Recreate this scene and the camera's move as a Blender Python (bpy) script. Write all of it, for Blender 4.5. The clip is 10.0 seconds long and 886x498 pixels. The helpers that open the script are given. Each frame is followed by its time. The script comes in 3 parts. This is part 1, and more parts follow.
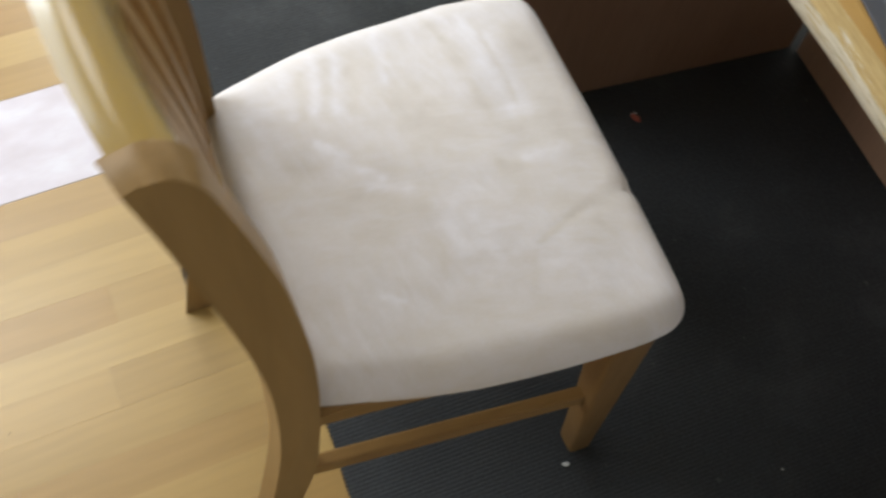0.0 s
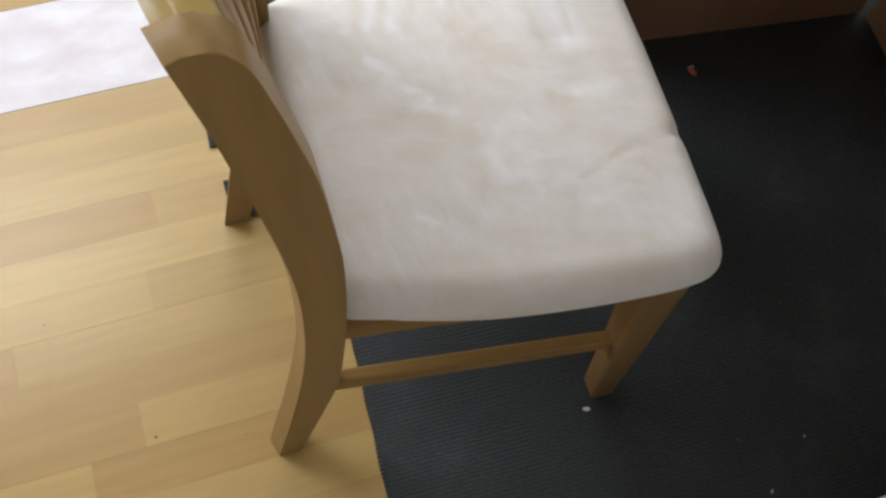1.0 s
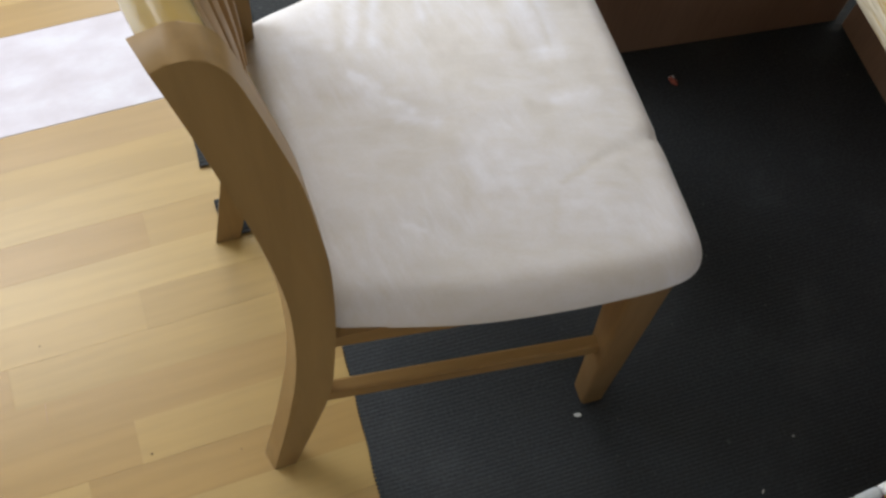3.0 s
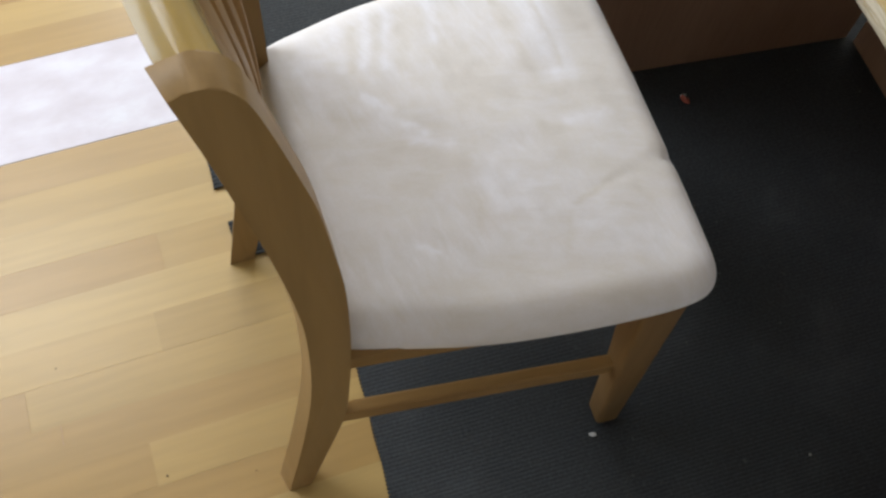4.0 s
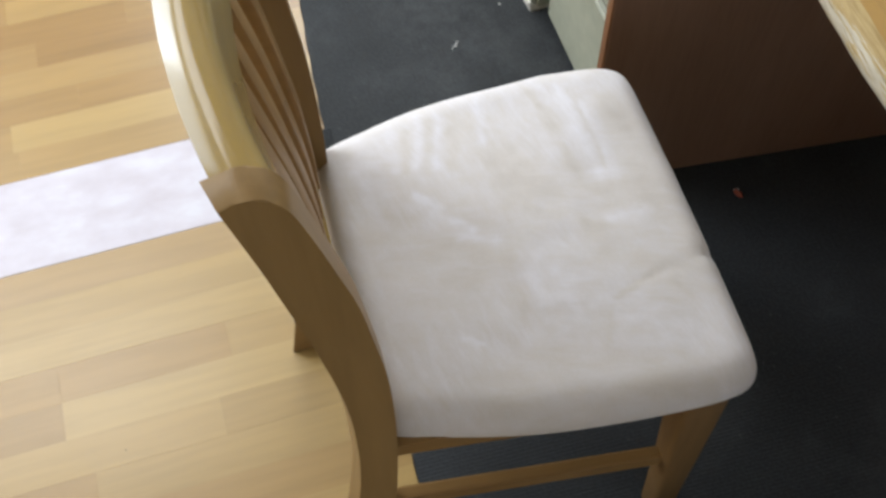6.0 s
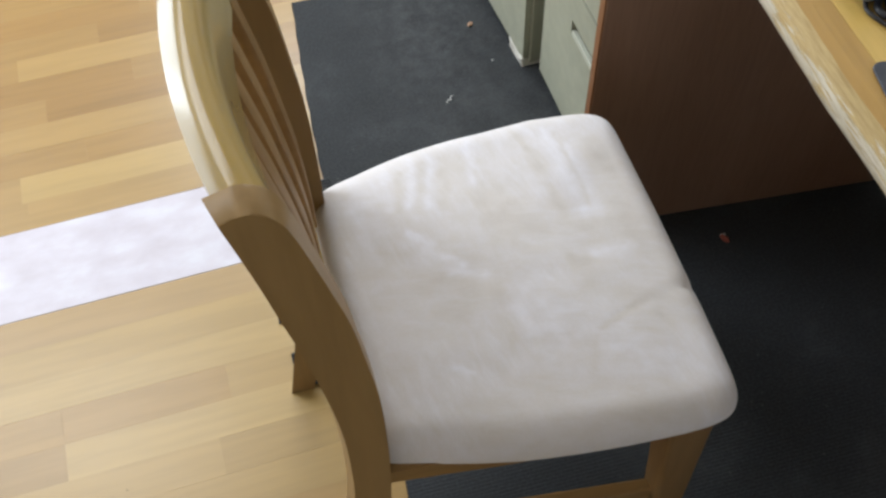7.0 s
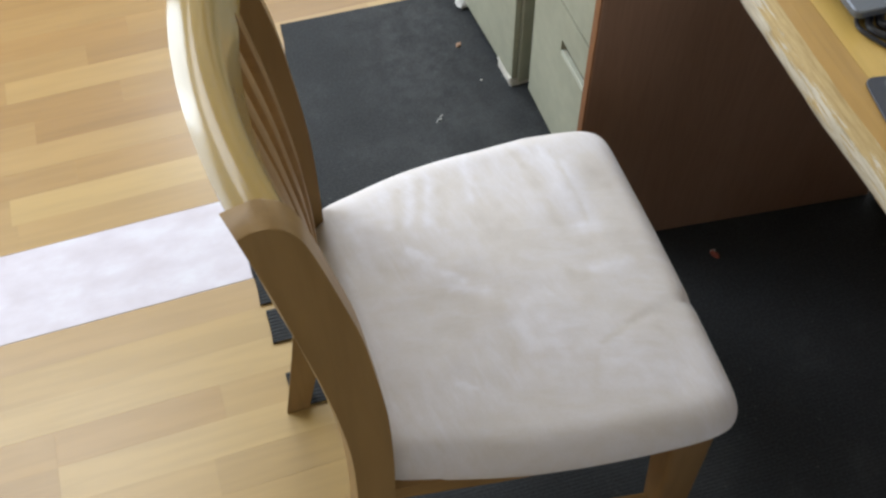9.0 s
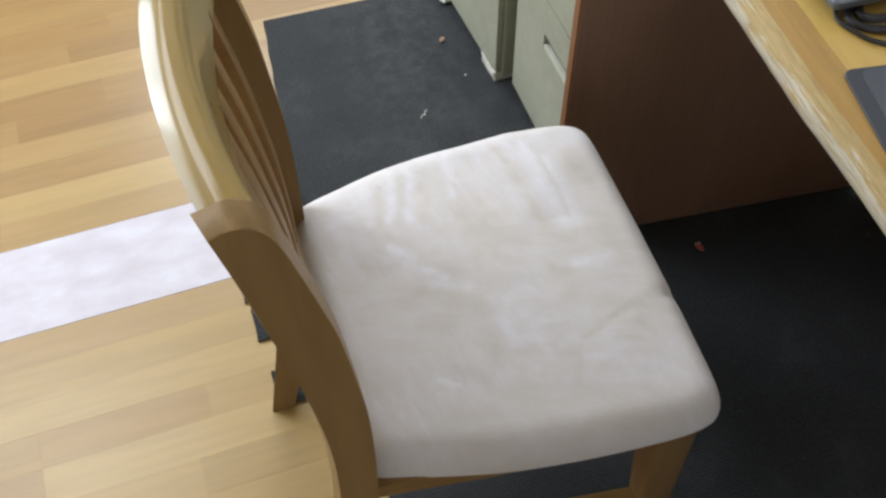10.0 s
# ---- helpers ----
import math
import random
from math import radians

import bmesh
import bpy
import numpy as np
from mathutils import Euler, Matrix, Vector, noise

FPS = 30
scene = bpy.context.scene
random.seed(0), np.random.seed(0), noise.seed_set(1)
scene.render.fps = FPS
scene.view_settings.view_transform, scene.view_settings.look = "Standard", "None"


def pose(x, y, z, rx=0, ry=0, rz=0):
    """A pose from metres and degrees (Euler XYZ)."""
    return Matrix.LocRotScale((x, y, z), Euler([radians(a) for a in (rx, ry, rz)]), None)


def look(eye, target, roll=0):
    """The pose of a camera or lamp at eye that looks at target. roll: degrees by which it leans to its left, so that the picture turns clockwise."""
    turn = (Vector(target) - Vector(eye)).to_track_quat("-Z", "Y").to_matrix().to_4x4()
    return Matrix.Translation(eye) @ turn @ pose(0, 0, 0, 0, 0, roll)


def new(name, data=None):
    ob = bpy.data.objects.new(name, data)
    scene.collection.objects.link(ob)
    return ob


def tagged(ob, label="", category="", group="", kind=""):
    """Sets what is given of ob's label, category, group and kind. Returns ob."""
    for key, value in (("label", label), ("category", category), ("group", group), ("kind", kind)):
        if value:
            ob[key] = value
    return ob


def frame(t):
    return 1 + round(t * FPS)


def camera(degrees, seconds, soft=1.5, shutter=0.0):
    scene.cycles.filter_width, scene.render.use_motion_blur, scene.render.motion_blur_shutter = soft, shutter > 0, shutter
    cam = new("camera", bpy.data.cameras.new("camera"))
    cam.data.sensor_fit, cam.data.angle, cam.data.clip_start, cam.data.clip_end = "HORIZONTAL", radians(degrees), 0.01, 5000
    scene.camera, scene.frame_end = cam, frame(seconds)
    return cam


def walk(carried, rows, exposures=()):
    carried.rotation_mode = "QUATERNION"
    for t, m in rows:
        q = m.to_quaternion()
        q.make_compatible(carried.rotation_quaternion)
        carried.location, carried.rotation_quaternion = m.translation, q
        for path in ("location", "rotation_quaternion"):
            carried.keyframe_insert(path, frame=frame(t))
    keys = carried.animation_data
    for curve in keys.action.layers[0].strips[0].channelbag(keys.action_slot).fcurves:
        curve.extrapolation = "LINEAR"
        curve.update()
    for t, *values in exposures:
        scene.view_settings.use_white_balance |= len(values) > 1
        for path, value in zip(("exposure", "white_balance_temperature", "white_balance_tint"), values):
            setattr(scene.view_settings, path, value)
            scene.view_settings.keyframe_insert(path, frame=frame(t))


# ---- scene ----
cam = camera(47.7, 10.0, 2.6, 0.5)
PATH = [
    (0, (0.8381, 0.3913, 1.4820), (1.2734, 1.1766, -0.3050), 8.5),
    (0.2, (0.8188, 0.3581, 1.4931), (1.2147, 1.1986, -0.3126), 7.9),
    (0.5, (0.8196, 0.3555, 1.4790), (1.1760, 1.1439, -0.3240), 9.4),
    (1, (0.8357, 0.3643, 1.4660), (1.1683, 1.0950, -0.3660), 9.7),
    (1.5, (0.8587, 0.3660, 1.4660), (1.1942, 1.0856, -0.3690), 9.1),
    (2, (0.8546, 0.3580, 1.4700), (1.2003, 1.0896, -0.3590), 8.9),
    (2.5, (0.8485, 0.3461, 1.4720), (1.2002, 1.0856, -0.3530), 9.0),
    (2.7, (0.8432, 0.3400, 1.4752), (1.1983, 1.0909, -0.3478), 9.0),
    (3.8, (0.8339, 0.3360, 1.4895), (1.1727, 1.1448, -0.3192), 6.4),
    (4, (0.8354, 0.3413, 1.4850), (1.1740, 1.1459, -0.3140), 6.3),
    (4.5, (0.8444, 0.3392, 1.4820), (1.1649, 1.1360, -0.3250), 5.8),
    (5, (0.8514, 0.3411, 1.4790), (1.1530, 1.1482, -0.3260), 4.9),
    (5.5, (0.8564, 0.3390, 1.5030), (1.1471, 1.2283, -0.2650), 2.5),
    (6, (0.8621, 0.3159, 1.5380), (1.0951, 1.3070, -0.1840), -1.8),
    (6.2, (0.8641, 0.2936, 1.5506), (1.0742, 1.3468, -0.1700), -3.6),
    (7.3, (0.8569, 0.2541, 1.5620), (1.1343, 1.3532, -0.0930), -1.7),
    (7.5, (0.8523, 0.2531, 1.5620), (1.1376, 1.3434, -0.0900), -1.6),
    (8, (0.8262, 0.2464, 1.5680), (1.1459, 1.3663, -0.0570), -0.1),
    (8.5, (0.8262, 0.2484, 1.5680), (1.1430, 1.3733, -0.0550), -0.3),
    (9, (0.8313, 0.2533, 1.5640), (1.1410, 1.3744, -0.0630), -0.8),
    (9.5, (0.8393, 0.2542, 1.5650), (1.1550, 1.3752, -0.0620), -1.1),
    (10, (0.8453, 0.2541, 1.5620), (1.1678, 1.3620, -0.0720), -0.8),
]
walk(cam, [(t, look(eye, target, roll)) for t, eye, target, roll in PATH], [(0.0, 0.66, 6850, 9.0), (2.5, 0.63, 6680, 9.2), (5.5, 0.64, 6560, 9.2), (7.5, 0.58, 6480, 9.4), (10.0, 0.56, 6480, 9.4)])

# ---- world and light ----
world = bpy.data.worlds.new("sky")
scene.world = world
world.use_nodes = True
wn = world.node_tree
sky = wn.nodes.new("ShaderNodeTexSky")
sky.sky_type = "NISHITA"
sky.sun_disc = False
sky.sun_elevation = radians(32)
sky.sun_rotation = radians(250)
wn.nodes["Background"].inputs["Strength"].default_value = 0.12
wn.links.new(sky.outputs["Color"], wn.nodes["Background"].inputs["Color"])


def window_light(name, place, target, w, h, watts, colour):
    lamp = bpy.data.lights.new(name, "AREA")
    lamp.shape, lamp.size, lamp.size_y, lamp.energy, lamp.color = "RECTANGLE", w, h, watts, colour
    ob = new(name, lamp)
    ob.matrix_world = look(place, target)
    return ob


window_light("daylight_west", (-1.92, 2.72, 1.62), (0.5, 1.3, 1.0), 1.2, 0.9, 13, (0.86, 0.93, 1.0))
window_light("daylight_north", (1.20, 3.32, 1.72), (1.15, 1.0, 1.30), 1.4, 0.70, 23, (0.86, 0.93, 1.0))
# added overhead light through an assumed, unseen roof window
window_light("added_light_roof", (-0.35, 2.30, 2.27), (-0.35, 2.30, 0.0), 1.40, 1.05, 21.0, (0.93, 0.95, 0.98)).matrix_world = pose(-0.35, 2.30, 2.27)
# added weak fill from an unseen south window, to lift south-facing sides
window_light("added_fill_south", (0.2, -2.12, 1.50), (0.8, 1.0, 0.6), 1.1, 0.9, 2.5, (0.90, 0.94, 1.0))
window_light("daylight_corner", (-1.37, 3.32, 1.50), (0.4, 1.0, 0.9), 1.1, 1.0, 23.0, (0.80, 0.90, 1.0))


# ---- materials ----
def material(name, rough=0.6, metal=0.0):
    m = bpy.data.materials.new(name)
    m.use_nodes = True
    b = m.node_tree.nodes["Principled BSDF"]
    b.inputs["Roughness"].default_value = rough
    b.inputs["Metallic"].default_value = metal
    return m, m.node_tree, b


def node(nt, kind, links=(), **values):
    n = nt.nodes.new(kind)
    for key, value in values.items():
        n.inputs[key.replace("_", " ")].default_value = value
    for key, source in links:
        nt.links.new(source, n.inputs[key])
    return n


def ramp(nt, source, stops):
    n = nt.nodes.new("ShaderNodeValToRGB")
    while len(n.color_ramp.elements) < len(stops):
        n.color_ramp.elements.new(0.5)
    for e, (p, c) in zip(n.color_ramp.elements, stops):
        e.position, e.color = p, (*c, 1)
    nt.links.new(source, n.inputs["Fac"])
    return n.outputs["Color"]


def mix(nt, fac, a, b, mode="MIX"):
    n = nt.nodes.new("ShaderNodeMix")
    n.data_type, n.blend_type = "RGBA", mode
    for key, v in ((0, fac), (6, a), (7, b)):
        if isinstance(v, (int, float)):
            n.inputs[key].default_value = v
        elif isinstance(v, tuple):
            n.inputs[key].default_value = (*v, 1)
        else:
            nt.links.new(v, n.inputs[key])
    return n.outputs[2]


def coords(nt, scale=(1, 1, 1), turn=0.0, shift=None):
    tc = nt.nodes.new("ShaderNodeTexCoord")
    mp = node(nt, "ShaderNodeMapping", [("Vector", tc.outputs["Object"])])
    mp.inputs["Scale"].default_value = scale
    mp.inputs["Rotation"].default_value = (0, 0, radians(turn))
    if shift is not None:
        nt.links.new(shift, mp.inputs["Location"])
    return mp.outputs["Vector"]


def bump(nt, bsdf, height, strength, distance):
    n = node(nt, "ShaderNodeBump", [("Height", height)], Strength=strength, Distance=distance)
    nt.links.new(n.outputs["Normal"], bsdf.inputs["Normal"])


def wood(name, dark, light, along="X", rough=0.4, coat=0.0, per_piece=0.0, fine=60.0, spread=(0.35, 0.68), polish=0.27, gloss=0.5):
    """Grain drawn out along one axis, with broad figure and fine pores; each piece takes its own tone."""
    m, nt, b = material(name, rough)
    info = nt.nodes.new("ShaderNodeObjectInfo")
    off = node(nt, "ShaderNodeCombineXYZ")
    for k, f in (("X", 37.0), ("Y", 23.0), ("Z", 11.0)):
        mul = nt.nodes.new("ShaderNodeMath")
        mul.operation = "MULTIPLY"
        mul.inputs[1].default_value = f
        nt.links.new(info.outputs["Random"], mul.inputs[0])
        nt.links.new(mul.outputs[0], off.inputs[k])
    s = {"X": (0.08, 1, 1), "Y": (1, 0.08, 1), "Z": (1, 1, 0.08)}[along]
    v = coords(nt, s, 0, off.outputs[0])
    broad = node(nt, "ShaderNodeTexNoise", [("Vector", v)], Scale=fine * 0.35, Detail=4.0, Distortion=0.6)
    pores = node(nt, "ShaderNodeTexNoise", [("Vector", v)], Scale=fine * 4.0, Detail=3.0)
    col = ramp(nt, broad.outputs["Fac"], [(spread[0], dark), (spread[1], light)])
    col = mix(nt, 0.22, col, ramp(nt, pores.outputs["Fac"], [(0.35, tuple(c * 0.72 for c in dark)), (0.6, light)]))
    if per_piece:
        tone = ramp(nt, info.outputs["Random"], [(0.0, (1 - per_piece, 1 - per_piece * 1.25, 1 - per_piece * 1.6)), (0.55, (0.97, 0.96, 0.93)), (1.0, (1, 1, 1))])
        col = mix(nt, 1.0, col, tone, "MULTIPLY")
    nt.links.new(col, b.inputs["Base Color"])
    b.inputs["Specular IOR Level"].default_value = gloss
    b.inputs["Coat Weight"].default_value = coat
    b.inputs["Coat Roughness"].default_value = polish
    wear = node(nt, "ShaderNodeTexNoise", [("Vector", coords(nt))], Scale=9.0, Detail=5.0)
    rr = node(nt, "ShaderNodeMapRange", [("Value", wear.outputs["Fac"])], To_Min=rough - 0.08, To_Max=rough + 0.12)
    nt.links.new(rr.outputs[0], b.inputs["Roughness"])
    bump(nt, b, pores.outputs["Fac"], 0.12, 0.0006)
    return m


def plain(name, colour, rough=0.6, metal=0.0, grain=80.0, depth=0.15, vary=0.12):
    m, nt, b = material(name, rough, metal)
    big = node(nt, "ShaderNodeTexNoise", [("Vector", coords(nt))], Scale=4.0, Detail=5.0)
    small = node(nt, "ShaderNodeTexNoise", [("Vector", coords(nt))], Scale=grain, Detail=3.0)
    lo, hi = tuple(c * (1 - vary) for c in colour), tuple(min(1, c * (1 + vary)) for c in colour)
    col = ramp(nt, big.outputs["Fac"], [(0.3, lo), (0.7, hi)])
    col = mix(nt, 0.3, col, ramp(nt, small.outputs["Fac"], [(0.35, lo), (0.65, hi)]))
    nt.links.new(col, b.inputs["Base Color"])
    bump(nt, b, small.outputs["Fac"], depth, 0.001)
    return m


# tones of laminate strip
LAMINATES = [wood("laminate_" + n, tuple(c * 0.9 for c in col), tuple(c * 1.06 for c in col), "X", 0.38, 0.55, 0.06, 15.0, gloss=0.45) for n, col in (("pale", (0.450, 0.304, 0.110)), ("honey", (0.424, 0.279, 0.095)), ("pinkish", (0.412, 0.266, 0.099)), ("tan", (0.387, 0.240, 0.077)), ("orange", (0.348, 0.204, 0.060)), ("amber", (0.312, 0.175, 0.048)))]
CHAIR_WOOD = wood("oak_stain", (0.252, 0.155, 0.061), (0.308, 0.193, 0.079), "Z", 0.55, 0.3, 0.0, 22.0, polish=0.28, gloss=0.1)
CREST_WOOD = wood("oak_crest", (0.335, 0.220, 0.050), (0.375, 0.252, 0.062), "Y", 0.6, 0.85, 0.0, 14.0, polish=0.13, gloss=0.1)
RAIL_WOOD = wood("oak_rail", (0.262, 0.150, 0.052), (0.335, 0.196, 0.072), "X", 0.45, 0.0, 0.0, 24.0, gloss=0.25)
# the posts' oak again, darkened for the shade on the front legs
LEG_WOOD_SHADED = wood("oak_leg_shaded", (0.185, 0.106, 0.041), (0.235, 0.138, 0.055), "Z", 0.5, 0.0, 0.0, 24.0, gloss=0.2)
BROWN_PANEL = wood("brown_panel", (0.235, 0.136, 0.085), (0.285, 0.172, 0.113), "Z", 0.5, 0.0, 0.0, 40.0)
DESK_TOP = wood("desk_top", (0.61, 0.395, 0.098), (0.71, 0.49, 0.155), "Y", 0.38, 0.2, 0.0, 16.0)
EDGE_BOARD = wood("edge_board", (0.37, 0.205, 0.052), (0.50, 0.305, 0.088), "Y", 0.38, 0.2, 0.0, 20.0)
PANEL_EDGE = plain("panel_edge", (0.20, 0.085, 0.032), 0.5)
WALL_PAINT = plain("wall_paint", (0.78, 0.765, 0.735), 0.85)
CEILING_PAINT = plain("ceiling_paint", (0.84, 0.835, 0.81), 0.9)
SAGE = plain("sage_metal", (0.36, 0.37, 0.285), 0.5, 0.0, 40.0, 0.06, 0.16)
SAGE_DARK = plain("sage_recess", (0.13, 0.13, 0.10), 0.6)
SAGE_PALE = plain("sage_lip", (0.52, 0.54, 0.45), 0.4)
WORN_WHITE = plain("worn_white", (0.62, 0.60, 0.54), 0.6, 0.0, 60.0, 0.3, 0.25)
GREY_PLASTIC = plain("grey_plastic", (0.075, 0.086, 0.108), 0.42, 0.0, 300.0, 0.1)
PAD_BORDER = plain("pad_border", (0.045, 0.050, 0.066), 0.5, 0.0, 300.0, 0.1)
LID = plain("laptop_lid", (0.16, 0.18, 0.215), 0.32, 0.4, 300.0, 0.05)
BLACK_PLASTIC = plain("black_plastic", (0.02, 0.02, 0.024), 0.35)
UNDERLAY = plain("underlay_core", (0.12, 0.10, 0.08), 0.9)
TRIM_WHITE = plain("trim_white", (0.75, 0.75, 0.72), 0.5)


def make_white_board():
    m, nt, b = material("white_board", 0.42)
    v = coords(nt, (0.5, 1, 1))
    cloud = node(nt, "ShaderNodeTexNoise", [("Vector", v)], Scale=16.0, Detail=6.0, Roughness=0.6)
    col = ramp(nt, cloud.outputs["Fac"], [(0.3, (0.53, 0.485, 0.53)), (0.52, (0.60, 0.565, 0.625)), (0.68, (0.665, 0.66, 0.72))])
    nt.links.new(col, b.inputs["Base Color"])
    bump(nt, b, cloud.outputs["Fac"], 0.1, 0.001)
    return m


def make_rug():
    m, nt, b = material("rug_rubber", 0.66)
    b.inputs["Specular IOR Level"].default_value = 0.22
    big = node(nt, "ShaderNodeTexNoise", [("Vector", coords(nt))], Scale=3.5, Detail=6.0, Roughness=0.65)
    small = node(nt, "ShaderNodeTexNoise", [("Vector", coords(nt))], Scale=220.0, Detail=3.0)
    lint = node(nt, "ShaderNodeTexNoise", [("Vector", coords(nt))], Scale=75.0, Detail=2.0)
    col = ramp(nt, big.outputs["Fac"], [(0.3, (0.021, 0.0232, 0.025)), (0.54, (0.033, 0.0362, 0.039)), (0.70, (0.062, 0.0665, 0.070))])
    col = mix(nt, 0.35, col, ramp(nt, small.outputs["Fac"], [(0.4, (0.014, 0.0155, 0.017)), (0.65, (0.055, 0.06, 0.065))]))
    col = mix(nt, ramp(nt, lint.outputs["Fac"], [(0.73, (0, 0, 0)), (0.80, (0.35, 0.35, 0.35))]), col, (0.16, 0.155, 0.145))
    # dust swept up beside the cabinets, in a cloudy streak
    streak = node(nt, "ShaderNodeMapping", [("Vector", coords(nt))], Location=(-6.865, -3.371, 0), Rotation=(0, 0, radians(-10)), Scale=(5.0, 2.4, 1.0))
    blob = node(nt, "ShaderNodeTexGradient", [("Vector", streak.outputs[0])])
    blob.gradient_type = "SPHERICAL"
    cloud = node(nt, "ShaderNodeTexNoise", [("Vector", coords(nt))], Scale=26.0, Detail=6.0, Roughness=0.75)
    amount = mix(nt, 1.0, ramp(nt, blob.outputs["Fac"], [(0.0, (0, 0, 0)), (0.7, (0.30, 0.30, 0.30))]), ramp(nt, cloud.outputs["Fac"], [(0.38, (0, 0, 0)), (0.66, (1, 1, 1))]), "MULTIPLY")
    col = mix(nt, amount, col, (0.115, 0.12, 0.125))
    nt.links.new(col, b.inputs["Base Color"])
    bump(nt, b, small.outputs["Fac"], 0.4, 0.001)
    return m


def make_suede():
    """Brushed suede: the mesh's nap attribute gives the large strokes, noise the small ones."""
    m, nt, b = material("cream_suede", 0.9)
    v = coords(nt)
    lay = nt.nodes.new("ShaderNodeAttribute")
    lay.attribute_name = "nap"

    def strokes_at(turn, scale, stretch):
        spin = node(nt, "ShaderNodeMapping", [("Vector", v)], Rotation=(0, 0, turn))
        mp = node(nt, "ShaderNodeMapping", [("Vector", spin.outputs[0])], Scale=(1.0, stretch, 1.0))
        return node(nt, "ShaderNodeTexNoise", [("Vector", mp.outputs[0])], Scale=scale, Detail=5.0, Roughness=0.68, Distortion=0.3).outputs["Fac"]

    sweep, cross = strokes_at(0.25, 17.0, 2.8), strokes_at(1.35, 20.0, 3.2)
    patch = node(nt, "ShaderNodeTexNoise", [("Vector", v)], Scale=7.0, Detail=4.0, Roughness=0.6)
    fine = node(nt, "ShaderNodeTexNoise", [("Vector", v)], Scale=420.0, Detail=3.0)
    where = ramp(nt, patch.outputs["Fac"], [(0.42, (0, 0, 0)), (0.58, (1, 1, 1))])
    small = mix(nt, where, sweep, cross)
    total = mix(nt, 0.42, lay.outputs["Fac"], small)
    total = mix(nt, 0.25, total, patch.outputs["Fac"])
    col = ramp(nt, total, [(0.34, (0.592, 0.543, 0.507)), (0.46, (0.662, 0.618, 0.592)), (0.53, (0.707, 0.673, 0.682)), (0.63, (0.785, 0.767, 0.815))])
    col = mix(nt, 0.08, col, ramp(nt, fine.outputs["Fac"], [(0.3, (0.47, 0.43, 0.39)), (0.7, (0.79, 0.77, 0.76))]))
    nt.links.new(col, b.inputs["Base Color"])
    b.inputs["Sheen Weight"].default_value = 0.25
    b.inputs["Sheen Roughness"].default_value = 0.5
    bump(nt, b, small, 0.05, 0.002)
    return m


def make_worn_edge():
    """Bare greyish wood where the varnish has gone, in long flakes."""
    m, nt, b = material("worn_edge", 0.6)
    v = coords(nt, (1.0, 0.06, 1.0))
    n = node(nt, "ShaderNodeTexNoise", [("Vector", v)], Scale=170.0, Detail=7.0, Roughness=0.78)
    f = node(nt, "ShaderNodeTexNoise", [("Vector", v)], Scale=420.0, Detail=4.0, Roughness=0.7)
    reach = node(nt, "ShaderNodeTexNoise", [("Vector", coords(nt, (2.5, 0.45, 2.5)))], Scale=15.0, Detail=4.0)
    both = nt.nodes.new("ShaderNodeMath")
    both.operation = "ADD"
    nt.links.new(n.outputs["Fac"], both.inputs[0])
    nt.links.new(reach.outputs["Fac"], both.inputs[1])
    # the varnish is gone along the outermost edge and holds further in
    inward = node(nt, "ShaderNodeSeparateXYZ", [("Vector", coords(nt))])
    depth = node(nt, "ShaderNodeMapRange", [("Value", inward.outputs["X"])], From_Min=1.450, From_Max=1.474, To_Min=-0.12, To_Max=0.34)
    both_in = nt.nodes.new("ShaderNodeMath")
    both_in.operation = "ADD"
    nt.links.new(both.outputs[0], both_in.inputs[0])
    nt.links.new(depth.outputs[0], both_in.inputs[1])
    both = both_in
    bare = ramp(nt, f.outputs["Fac"], [(0.30, (0.24, 0.19, 0.12)), (0.42, (0.46, 0.405, 0.30)), (0.64, (0.62, 0.57, 0.46))])
    varnish = ramp(nt, f.outputs["Fac"], [(0.35, (0.37, 0.235, 0.065)), (0.62, (0.47, 0.32, 0.095))])
    col = mix(nt, ramp(nt, both.outputs[0], [(0.0, (1, 1, 1)), (0.96, (0.95, 0.95, 0.95)), (1.18, (0.15, 0.15, 0.15))]), varnish, bare)
    nt.links.new(col, b.inputs["Base Color"])
    bump(nt, b, n.outputs["Fac"], 0.6, 0.002)
    return m


WHITE_BOARD, RUG, SUEDE, WORN_EDGE = make_white_board(), make_rug(), make_suede(), make_worn_edge()


# ---- mesh helpers ----
def link(name, bm, mat, parent=None, smooth=False):
    me = bpy.data.meshes.new(name)
    bmesh.ops.recalc_face_normals(bm, faces=bm.faces)
    bm.to_mesh(me)
    bm.free()
    me.materials.append(mat)
    if smooth:
        for p in me.polygons:
            p.use_smooth = True
        me.set_sharp_from_angle(angle=radians(38))
    ob = new(name, me)
    ob.parent = parent
    return ob


def part(name, bm, mat, parent, label="", smooth=False):
    return tagged(link(name, bm, mat, parent, smooth), label)


def empty(name, m=None):
    ob = new(name)
    ob.empty_display_size = 0.1
    if m is not None:
        ob.matrix_world = m
    return ob


